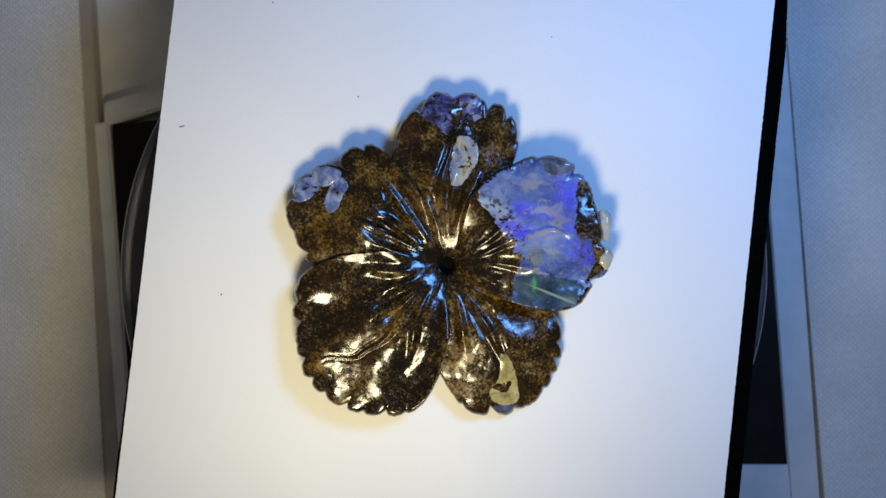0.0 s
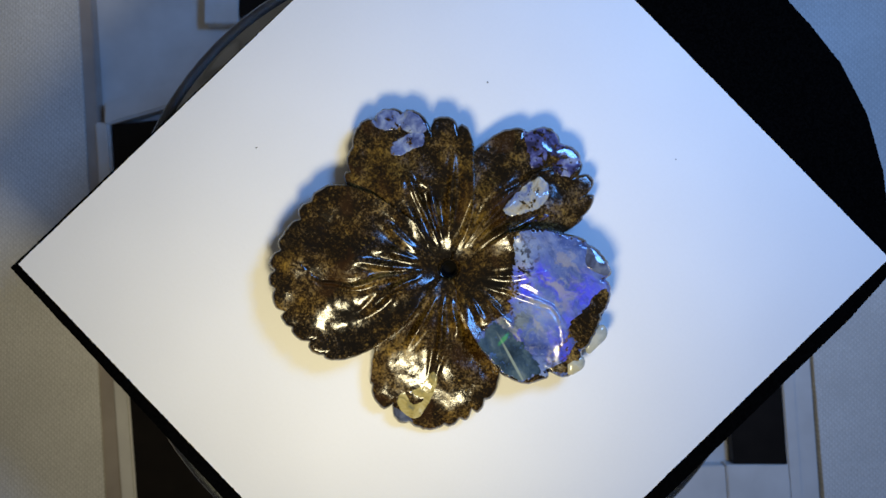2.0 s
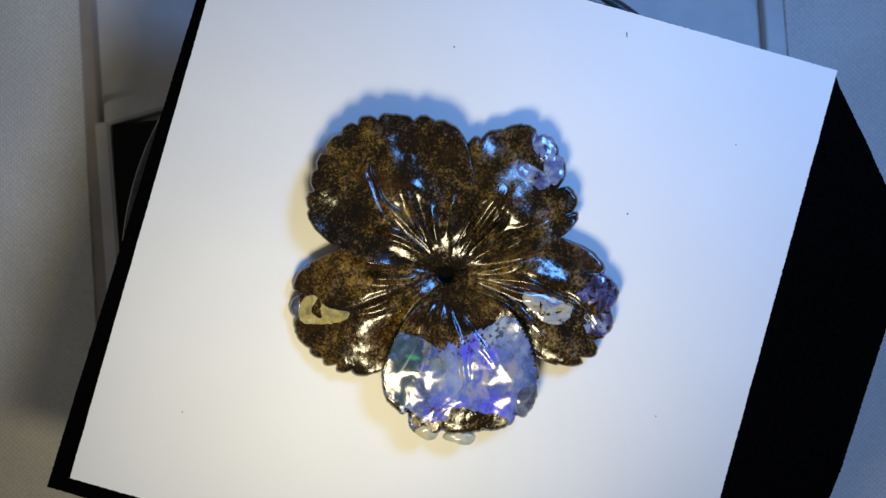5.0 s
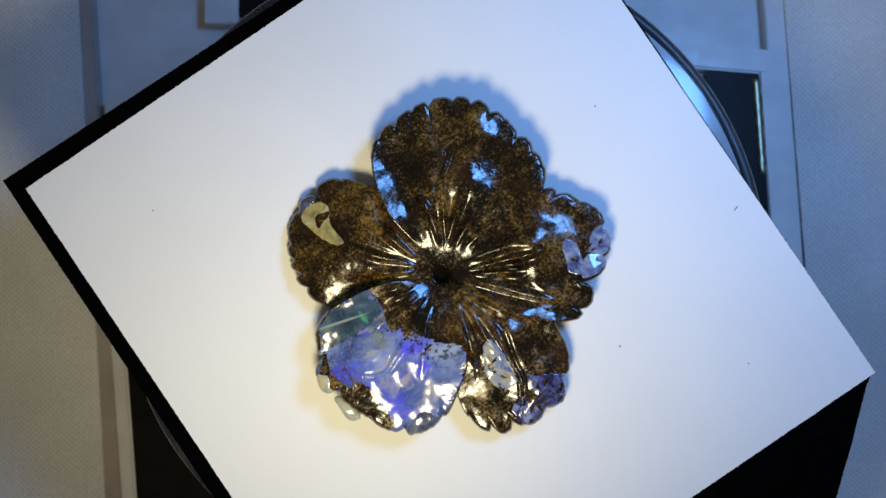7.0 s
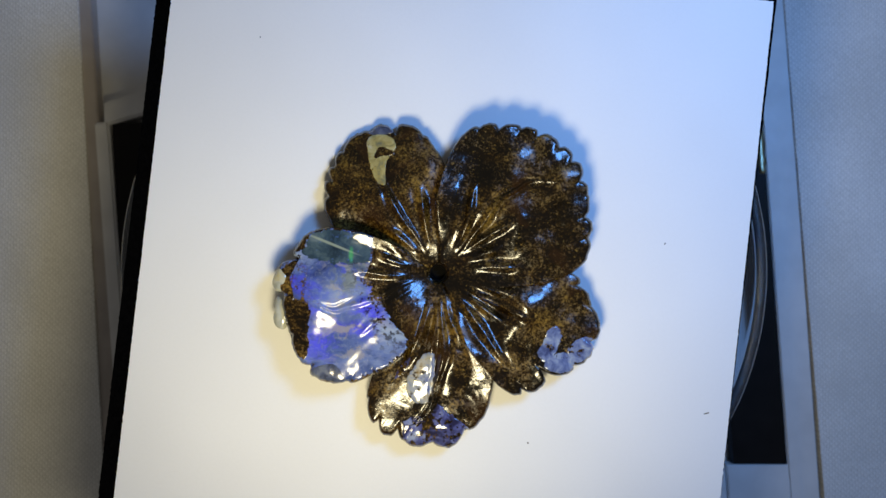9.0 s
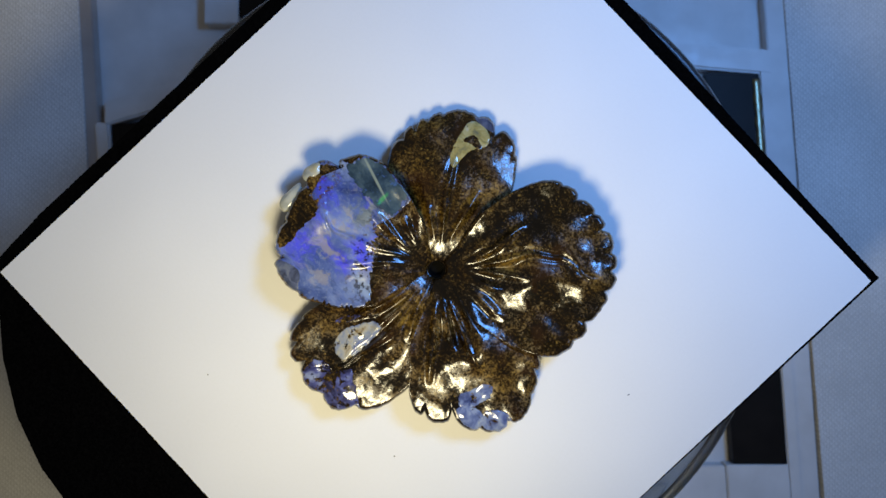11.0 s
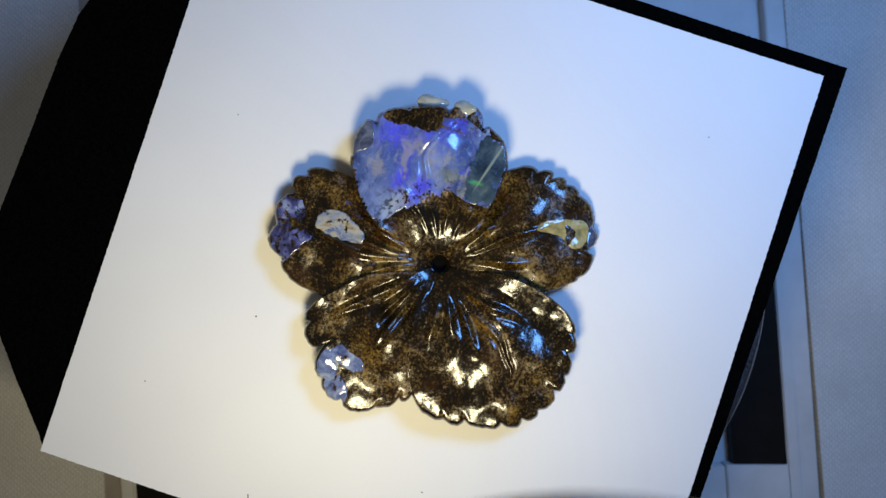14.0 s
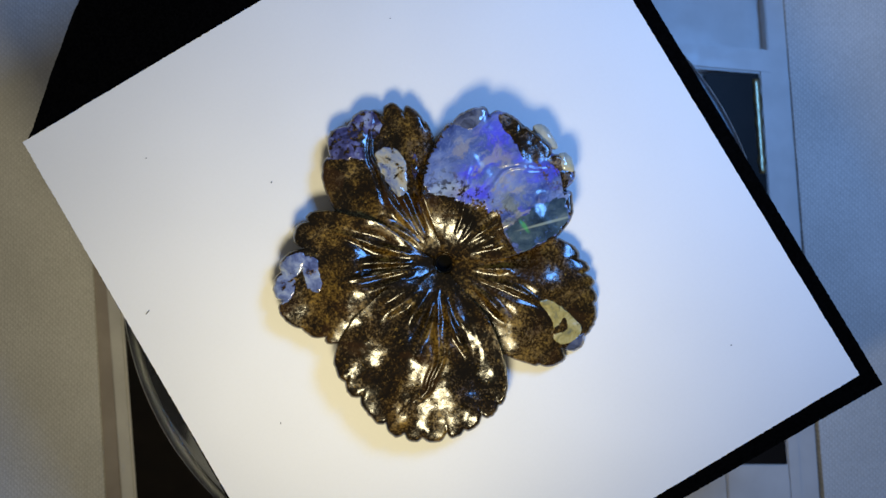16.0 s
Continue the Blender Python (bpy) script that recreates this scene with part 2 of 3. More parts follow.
# ---- mesh helpers ----
def mesh_object(name, bm, material, parent=None, smooth=False):
    bmesh.ops.recalc_face_normals(bm, faces=bm.faces)
    data = bpy.data.meshes.new(name)
    bm.to_mesh(data)
    bm.free()
    data.materials.append(material)
    if smooth:
        data.shade_smooth()
    ob = new(name, data)
    if parent:
        ob.parent = parent
    return ob


def part(name, bm, material, parent, label="", smooth=False):
    return tagged(mesh_object(name, bm, material, parent, smooth), label)


def slab(outline, z0, z1, bevel=0.0):
    """A flat plate of a closed outline, in millimetres."""
    bm = bmesh.new()
    low = [bm.verts.new((x * MM, y * MM, z0 * MM)) for x, y in outline]
    high = [bm.verts.new((x * MM, y * MM, z1 * MM)) for x, y in outline]
    bm.faces.new(low[::-1])
    bm.faces.new(high)
    for i in range(len(outline)):
        j = (i + 1) % len(outline)
        bm.faces.new((low[i], low[j], high[j], high[i]))
    if bevel:
        bmesh.ops.bevel(bm, geom=bm.edges[:], offset=bevel * MM, segments=2, affect="EDGES", clamp_overlap=True)
    return bm


def box(x0, x1, y0, y1, z0, z1, bevel=0.0):
    return slab([(x0, y0), (x1, y0), (x1, y1), (x0, y1)], z0, z1, bevel)


def lathe(profile, steps=96, closed=False):
    """Turns a profile of (radius, height), in millimetres, about the z axis."""
    bm = bmesh.new()
    rings = []
    for r, z in profile:
        rings.append([bm.verts.new((r * MM * math.cos(2 * math.pi * i / steps), r * MM * math.sin(2 * math.pi * i / steps), z * MM)) for i in range(steps)])
    pairs = list(zip(rings, rings[1:])) + ([(rings[-1], rings[0])] if closed else [])
    for a, b in pairs:
        for i in range(steps):
            j = (i + 1) % steps
            bm.faces.new((a[i], a[j], b[j], b[i]))
    if not closed:
        bm.faces.new(rings[0][::-1])
        bm.faces.new(rings[-1])
    return bm


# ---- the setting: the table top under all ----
# stand, cloths and table below: one scale about the camera's eye, fitting its view
EYE_SCALE = Matrix.Translation(Vector((0.17, 0.22, 20.64)) * MM) @ Matrix.Scale(0.81, 4)


def eye_scaled(bm):
    bmesh.ops.transform(bm, matrix=EYE_SCALE, verts=bm.verts)
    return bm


tagged(mesh_object("table_top", eye_scaled(box(-300, 300, -220, 220, -125, -100, 1.5)), DARK_INSIDE), "plain dark table top under the stand and cloths", "table top", kind="structure")


# ---- the white stand with slots, and the cloths beside it ----
def stand():
    base = new("stand")
    tagged(base, "white moulded plastic stand with dark sheets for the shade in its slots", "stand")
    part("base_plate", eye_scaled(box(-92, 92, -130, 130, -100, -79.5, 0.5)), WHITE_PLASTIC, base)

    def bar(name, x0, x1, y0, y1, top, skew=0.0, rise=0.0, material=WHITE_PLASTIC, label="", bevel=0.25):
        """A leaning bar: x at y = 0, skew in x per y, rise in y per x."""
        outline = [(1.195 * (x - skew * y), 1.195 * (y + rise * (x - x0))) for x, y in ((x0, y0), (x1, y0), (x1, y1), (x0, y1))]
        return part(name, eye_scaled(slab(outline, -79.5, top - 30.0, bevel)), material, base, label)

    # left side
    bar("rail", -72.5, -68.4, -110, 110, -46.2, 0.068, 0.0, RAIL_SHADED, "rail coloured grey-brown for the shade on it")
    bar("slot_frame", -68.7, -65.7, -110, 29.0, -45.4, 0.080, bevel=0.5)
    bar("slot_fill", -65.8, -49.6, -110, 28.6, -46.0, 0.060, 0.10, SLOT_SHADE, "dark brown sheet in place of the slot's shaded depth", 0.05)
    bar("crosspiece", -69.0, -38.0, 28.2, 33.2, -45.2, 0.0, 0.29, bevel=0.5)
    bar("upright", -48.8, -41.9, 49.0, 110, -45.4)
    bar("slot_fill", -41.8, 26.0, 50.6, 110, -46.0, 0.0, 0.0, SLOT_SHADE, "dark brown sheet in place of the slot's shaded depth", 0.05)
    # right side
    bar("rail", 67.8, 71.9, -110, 110, -46.2, 0.064)
    bar("slot_frame", 65.5, 68.4, -110, 42.6, -45.5, 0.066, bevel=0.5)
    bar("crosspiece", 40.0, 65.6, 40.6, 45.6, -45.3, 0.0, -0.085, bevel=0.5)
    bar("slot_fill", 55.0, 65.8, -39.6, 38.8, -46.0, 0.066, 0.0, SLOT_SHADE, "black sheet in place of the slot's shaded depth", 0.05)
    bar("crosspiece", 53.4, 65.8, -110, -39.7, -45.4, 0.066)
    bar("foot_plate", 30.0, 53.3, -110, -40.0, -45.9, 0.066)
    # a wavy metal strip added for the bright reflection at the slot's edge
    bm = bmesh.new()
    rows = []
    for i in range(25):
        y = 37.6 - 19.0 * i / 24
        x = 63.0 - 0.066 * (y - 38) - 0.5
        wide = 0.75 + 0.45 * noise.noise((i * 0.5, 3.0, 1.0))
        z = -46.9 + 0.25 * noise.noise((i * 0.8, 1.0, 5.0))
        rows.append([bm.verts.new((1.195 * px * MM, 1.195 * y * MM, (z + dz - 29.0) * MM)) for px, dz in ((x - wide, 0), (x, 0.3), (x + wide, 0.1), (x, -0.4))])
    for p, q in zip(rows, rows[1:]):
        for k in range(4):
            bm.faces.new((p[k], p[(k + 1) % 4], q[(k + 1) % 4], q[k]))
    bm.faces.new(rows[0])
    bm.faces.new(rows[-1][::-1])
    part("glint_strip", eye_scaled(bm), GLINT, base, "thin crumpled greenish gold strip in place of a bright reflection", True)
    return base


stand()


def cloth(name, x0, x1, skew):
    """A cloth sheet lying along the stand's side, folded down at its edge."""
    bm = bmesh.new()
    cols, rows = 60, 60
    grid = []
    for j in range(rows + 1):
        y = -180 + 360 * j / rows
        row = []
        for i in range(cols + 1):
            f = i / cols
            x = x0 + (x1 - x0) * f - skew * y
            z = -75.6 + 0.3 * noise.noise((x * 0.03, y * 0.02, 3.0))
            row.append(bm.verts.new((x * MM, y * MM, z * MM)))
        grid.append(row)
    for j in range(rows):
        for i in range(cols):
            bm.faces.new((grid[j][i], grid[j][i + 1], grid[j + 1][i + 1], grid[j + 1][i]))
    low = bmesh.ops.extrude_face_region(bm, geom=bm.faces[:])
    for v in low["geom"]:
        if isinstance(v, bmesh.types.BMVert):
            v.co.z = -100.0 * MM
    ob = mesh_object(name, eye_scaled(bm), CLOTH, None, False)
    return tagged(ob, "off-white coarsely woven cloth pad beside the stand", "cloth", "cloths beside the stand")


cloth("cloth", -240, -85.1, 0.062)
cloth("cloth", 86.2, 240, 0.074)


# ---- the turntable ----
def turntable():
    table = new("turntable")
    tagged(table, "round turntable with a clear acrylic disc and dark foot", "turntable")
    part("foot", lathe([(30, -43.75), (31, -43.0), (31, -12), (29, -10), (12, -9), (12, -4.6)], 72), DARK_PLASTIC, table, "dark plastic motor housing", True)
    rim = [(0.1, -4.6), (45.0, -4.6), (46.3, -4.3), (46.9, -3.4), (46.9, -2.7), (46.3, -1.8), (45.0, -1.5), (0.1, -1.5)]
    disc = part("disc", lathe(rim, 160), ACRYLIC, table, "clear glossy acrylic disc", True)
    disc.visible_shadow = False
    ring = lathe([(45.9, -4.9), (46.3, -4.6), (45.9, -4.4), (45.5, -4.6)], 160, True)
    part("rim_ring", ring, DARK_PLASTIC, table, "thin dark ring under the rim", True)
    return table


TABLE = turntable()

# the card's frame on the turntable
CARD_TURN, CARD_X, CARD_Y, CARD_W, CARD_H = -6.2, 0.46, 1.65, 84.9, 89.0


def ragged(points, step, amount, seed):
    """Breaks the straight sides into short steps with a slightly torn line."""
    out = []
    for i, (x0, y0) in enumerate(points):
        x1, y1 = points[(i + 1) % len(points)]
        long = math.hypot(x1 - x0, y1 - y0)
        count = max(1, int(long / step))
        nx, ny = -(y1 - y0) / long, (x1 - x0) / long
        for k in range(count):
            f = k / count
            d = amount * (noise.noise((i * 31 + k * step * 2.3, seed, 0)) + 0.5 * noise.noise((i * 17 + k * step * 0.25, seed, 9))) if k else 0
            out.append((x0 + (x1 - x0) * f + nx * d, y0 + (y1 - y0) * f + ny * d))
    return out


def on_card(points):
    c, s = math.cos(radians(CARD_TURN)), math.sin(radians(CARD_TURN))
    return [(CARD_X + x * c - y * s, CARD_Y + x * s + y * c) for x, y in points]


def white_card():
    w, h = CARD_W / 2, CARD_H / 2
    outline = ragged(on_card([(-w - 0.4, -h), (w, -h), (w, h), (-w, h)]), 0.3, 0.10, 2.0)
    ob = mesh_object("white_card", slab(outline, -0.5, 0.0), CARD)
    for x, y, long, wide, deg in ((-37.1, 20.3, 0.75, 0.14, 15), (-12.0, 24.5, 0.22, 0.2, 0), (-31.4, -3.6, 0.3, 0.13, 60), (-24.2, 38.0, 0.2, 0.12, 30), (26.0, -33.0, 0.18, 0.14, 70), (15.5, 33.0, 0.16, 0.13, 10)):
        m = slab([(-long / 2, -wide / 2), (0, -wide * 0.6), (long / 2, -wide / 3), (long / 2, wide / 3), (0, wide / 3), (-long / 2, wide / 2)], 0.0, 0.05)
        mark = part("dust_fleck", m, DARK_PLASTIC, ob, "tiny dark fleck of dust")
        mark.matrix_basis = pose(x * MM, y * MM, 0, 0, 0, deg)
    return tagged(ob, "square white card with slightly torn edges on black felt", "card")


def black_sheet():
    """Cut close along three sides of the card, with a wide faceted flap past the fourth."""
    w, h = CARD_W / 2, CARD_H / 2
    near = on_card([(-w - 0.1, h - 0.3), (-w - 1.0, -h - 1.35), (w + 2.3, -h - 3.0), (w + 2.45, 35.0)])
    flap = [(49.2, 40.2), (44.6, 45.4), (39.2, 50.6), (32.4, 55.4), (24.8, 58.7), (18.0, 60.2), (6.0, 62.0), (-10.5, 64.6), (-14.5, 64.2), (-20.0, 61.4), (-28.3, 56.0), (-34.5, 51.6)]
    ob = mesh_object("black_sheet", slab(ragged(near + flap, 0.2, 0.11, 7.0), -1.5, -0.5), FELT)
    return tagged(ob, "black felt sheet with a faceted flap under the card", "felt sheet")


WHITE, BLACK = white_card(), black_sheet()


# ---- the carved flower ----
class Petal:
    """The form of one carved petal, in millimetres and degrees about the flower's middle: its direction, the smooth line of
    its rim and the notches in it, its height over its neighbours, the upturn of its two margins, the two swells beside
    its middle vein, broad bosses, and the fine carved veins."""

    def __init__(self, deg, rim, notches, lift, margins, swell, bosses, veins, seed, wave, fall=0.5):
        self.deg, self.seed, self.lift, self.margins, self.swell, self.bosses, self.fall, self.wave = deg, seed, lift, margins, swell, bosses, fall, wave
        rim = sorted(rim)
        self.angles = [radians(p) for p, _ in rim]
        self.reaches = [r for _, r in rim]
        self.lo, self.hi = self.angles[0], self.angles[-1]
        self.long = max(self.reaches)
        self.notches = [(radians(p), d) for p, d in notches]
        self.veins = [([radians(p) for p in line], r0, r1, high, wide) for line, r0, r1, high, wide in veins]
        rnd = random.Random(seed)
        self.bounds = sorted([self.lo, self.hi] + [p for p, _ in self.notches])
        self.proud = [rnd.uniform(0.0, 0.40) for _ in self.bounds]

    def reach(self, psi):
        xs, ys = self.angles, self.reaches
        i = max(1, min(len(xs) - 1, next((k for k, x in enumerate(xs) if x > psi), len(xs) - 1)))
        t = max(0.0, min(1.0, (psi - xs[i - 1]) / (xs[i] - xs[i - 1])))
        p0, p1, p2, p3 = ys[max(0, i - 2)], ys[i - 1], ys[i], ys[min(len(ys) - 1, i + 1)]
        r = p1 + 0.5 * t * (p2 - p0 + t * (2 * p0 - 5 * p1 + 4 * p2 - p3 + t * (3 * (p1 - p2) + p3 - p0)))
        near = max([b for b in self.bounds if b <= psi] or [self.lo])
        far = min([b for b in self.bounds if b > psi] or [self.hi])
        lobe = math.sin(math.pi * max(0.0, min(1.0, (psi - near) / max(1e-6, far - near))))
        r += self.proud[self.bounds.index(near)] * (lobe ** 0.4 - 0.5) * min(1.0, (far - near) / 0.12)
        r += 0.22 * noise.noise((psi * 9, self.seed, 0.5)) + 0.16 * noise.noise((psi * 34, self.seed, 2.5))
        for p, d in self.notches:
            r -= d * math.exp(-(abs(psi - p) / 0.019) ** 1.2)
        return r

    def polar(self, x, y):
        r = math.hypot(x, y)
        psi = math.atan2(y, x) - radians(self.deg)
        return r, (psi + math.pi) % (2 * math.pi) - math.pi

    def height(self, r, psi, reach):
        seed = self.seed
        f = r / self.long
        x, y = r * math.cos(psi + radians(self.deg)), r * math.sin(psi + radians(self.deg))
        s = psi / (self.hi if psi > 0 else -self.lo)
        # up from the middle to a rounded shoulder, then down to the brim
        q = max(0.0, (f - 0.55) / 0.45)
        z = 1.0 + 3.3 * (1 - math.exp(-r / 3.4)) - self.fall * q ** 2.2
        z += self.lift * min(1.0, f * 1.8)
        body = max(0.0, min(1.0, (f - 0.15) / 0.25))
        turned = max(0.0, (abs(s) - 0.60) / 0.40)
        z -= 0.55 * turned ** 1.5 * (1 - body) * min(1.0, r / 3.0)
        z += (self.margins[1] if s > 0 else self.margins[0]) * turned ** 1.6 * body
        z += 1.2 * self.swell * body * (1 - 0.5 * q) * (math.sin(math.pi * min(1.0, abs(s) / 0.72)) ** 1.4 - 0.4)
        for bx, by, wide, high in self.bosses:
            z += high * math.exp(-((x - bx) ** 2 + (y - by) ** 2) / wide ** 2)
        for line, r0, r1, high, wide in self.veins:
            if r0 - 0.5 < r < r1 + 1.0:
                u = max(0.0, min(1.0, (r - r0) / (r1 - r0)))
                k = u * (len(line) - 1)
                i = min(len(line) - 2, int(k))
                k -= i
                k = k * k * (3 - 2 * k)
                off = (psi - line[i] - (line[i + 1] - line[i]) * k) * r
                w = wide * 1.6 * min(1.0, r / 9.5) / (1.0 + max(0.0, r - 11.0) / 5.0)
                if abs(off) < 5 * w:
                    fade = min(1.0, (r - r0 + 0.5) / 4.0) * min(1.0, (r1 + 1.0 - r) / (0.25 * (r1 - r0) + 1.0))
                    groove = math.exp(-((abs(off) - 1.9 * w) / (1.2 * w)) ** 2)
                    z += 1.25 * high * fade * (math.exp(-(off / w) ** 2) - 0.7 * groove)
        z += 0.45 * f * noise.noise((x * 0.19, y * 0.19, self.wave)) + 0.22 * f * noise.noise((x * 0.42, y * 0.42, self.wave * 1.3)) + 0.03 * noise.noise((x * 1.1, y * 1.1, seed * 3.1))
        gap = min(reach - r, r * min(self.hi - psi, psi - self.lo) + 0.25)
        z -= 0.9 * max(0.0, 1 - gap / 0.7) ** 2.0
        # scallops dip between the lobes of the brim
        if reach - r < 1.6:
            for p, d in self.notches:
                z -= 0.30 * (1 - max(0.0, reach - r) / 1.6) * math.exp(-(abs(psi - p) * r / 0.4) ** 2)
        return z

    def build(self, parent, material, label):
        across, along = 260, 104
        c0 = radians(self.deg)
        bm = bmesh.new()

        def spot(r, psi, z):
            return bm.verts.new((r * math.cos(psi + c0) * MM, r * math.sin(psi + c0) * MM, z * MM))

        tops, lows = [], []
        for i in range(across + 1):
            psi = self.lo + (self.hi - self.lo) * i / across
            reach = self.reach(psi)
            top, low = [], []
            for k in range(along + 1):
                r = 1.35 + (reach - 1.35) * (k / along) ** 0.92
                z = self.height(r, psi, reach)
                top.append(spot(r, psi, z))
                if k % 8 == 0:
                    low.append(spot(r - 0.5 * (k / along) ** 6, psi, max(0.05, min(0.3 + 1.2 * (r / self.long) ** 2 + max(0.0, self.lift), z - 1.2))))
            tops.append(top)
            lows.append(low)
        for i in range(across):
            for k in range(along):
                bm.faces.new((tops[i][k], tops[i][k + 1], tops[i + 1][k + 1], tops[i + 1][k]))
            for k in range(along // 8):
                bm.faces.new((lows[i][k], lows[i + 1][k], lows[i + 1][k + 1], lows[i][k + 1]))
            bm.faces.new((tops[i][along], lows[i][-1], lows[i + 1][-1], tops[i + 1][along]))
            bm.faces.new((tops[i][0], tops[i + 1][0], lows[i + 1][0], lows[i][0]))
        for t, w in ((tops[0], lows[0]), (tops[-1], lows[-1])):
            for k in range(along // 8):
                bm.faces.new([t[8 * k + m] for m in range(9)] + [w[k + 1], w[k]])
        self.ob = part("petal", bm, material, parent, label, True)
        return self.ob

    def inlay(self, name, outline, material, label, ragged_by=0.2, dome=0.05, rings=24, steps=120, sink=0.35):
        """A polished patch set flush into the petal's top, following its relief."""
        count = len(outline)
        mx, my = sum(p[0] for p in outline) / count, sum(p[1] for p in outline) / count
        rim = []
        for i in range(steps):
            k = i / steps * count
            j, t = int(k), k - int(k)
            p0, p1, p2, p3 = (Vector(outline[(j + m) % count]) for m in (-1, 0, 1, 2))
            p = p1 + 0.5 * t * (p2 - p0 + t * (2 * p0 - 5 * p1 + 4 * p2 - p3 + t * (3 * (p1 - p2) + p3 - p0)))
            d = ragged_by * (0.8 * noise.noise((p.x * 0.9, p.y * 0.9, 4.0)) + 0.7 * noise.noise((p.x * 2.3, p.y * 2.3, 8.0)) + 0.4 * noise.noise((p.x * 5.0, p.y * 5.0, 2.0)))
            out = (p - Vector((mx, my))).normalized()
            rim.append(p + out * d)
        bm = bmesh.new()

        def spot(x, y, rise):
            r, psi = self.polar(x, y)
            reach = self.reach(psi)
            if r > reach - 0.03:
                x, y, r = x * (reach - 0.03) / r, y * (reach - 0.03) / r, reach - 0.03
            return bm.verts.new((x * MM, y * MM, (self.height(r, psi, reach) + rise) * MM))

        top = [[spot(mx + (p.x - mx) * k / rings, my + (p.y - my) * k / rings, 0.055 + dome * (1 - (k / rings) ** 2) - 0.11 * max(0.0, (k / rings - 0.955) / 0.045) ** 2) for p in rim] for k in range(1, rings + 1)]
        peak = spot(mx, my, 0.055 + dome)
        low = [spot(p.x, p.y, -sink) for p in rim]
        under = spot(mx, my, -sink)
        for i in range(steps):
            j = (i + 1) % steps
            bm.faces.new((peak, top[0][i], top[0][j]))
            for k in range(rings - 1):
                bm.faces.new((top[k][i], top[k + 1][i], top[k + 1][j], top[k][j]))
            bm.faces.new((top[-1][i], low[i], low[j], top[-1][j]))
            bm.faces.new((under, low[j], low[i]))
        return part(name, bm, material, self.ob, label, True)


def lobe(name, parent, material, label, x, y, z, rx, ry, rz, deg, seed):
    """A low polished dome of uneven outline."""
    bm = bmesh.new()
    bmesh.ops.create_uvsphere(bm, u_segments=28, v_segments=16, radius=1.0)
    for v in bm.verts:
        f = 1 + 0.22 * noise.noise((v.co.x * 1.3 + seed, v.co.y * 1.3, v.co.z))
        v.co = Vector((v.co.x * rx * f, v.co.y * ry * f, v.co.z * rz * f)) * MM
    bmesh.ops.transform(bm, matrix=pose(x * MM, y * MM, z * MM, 0, 0, deg), verts=bm.verts)
    return part(name, bm, material, parent, label, True)


def violet_petal(root):
    p = Petal(84, ((-34, 12.0), (-27, 16.8), (-24, 20.0), (-18, 22.5), (-13, 23.4), (-7, 23.6), (-2, 24.1), (4, 23.8), (10, 24.0), (16, 22.4), (23, 20.9), (29, 18.6), (38, 15.0)),
              ((-16, 1.0), (-8.5, 1.0), (4, 0.3), (16, 0.7), (-23, 0.4)), -0.7, (-0.9, 0.3), 0.45, ((4.5, 18.2, 3.0, -0.75), (0.0, 15.6, 3.0, 0.25), (0.0, 20.8, 3.0, 0.7), (-3.0, 15.6, 3.0, -0.7), (4.5, 13.0, 3.0, -0.65), (-1.5, 13.0, 3.0, 0.5)),
              (((11, 10, 4, -5), 4.0, 23.0, 0.26, 0.30), ((5, 1), 4.5, 12.0, 0.34, 0.32), ((-8, -13), 5.5, 13.0, 0.32, 0.34), ((20, 25), 4.5, 10.0, 0.32, 0.36)), 11, 18.7)
    p.build(root, MATRIX, "brown petal with violet and pale opal windows")
    p.inlay("opal_tip", ((-4.1, 21.1), (-3.2, 22.4), (-1.8, 23.6), (3.3, 23.6), (4.9, 22.7), (4.6, 20.4), (3.3, 19.6), (1.0, 19.2), (-0.1, 17.8), (-1.7, 19.1)), VIOLET, "dark violet-blue opal at the tip", 0.35)
    p.inlay("opal_window", ((1.2, 17.3), (2.6, 17.8), (4.1, 16.9), (4.3, 15.0), (3.6, 13.3), (2.2, 11.3), (0.7, 10.7), (0.4, 13.0)), PALE, "pale grey opal window", 0.25, 0.2)
    p.inlay("opal_sliver", ((3.7, 11.5), (4.6, 13.6), (5.9, 14.5), (5.3, 12.9)), VIOLET, "narrow violet opal sliver", 0.1, rings=10, steps=48)


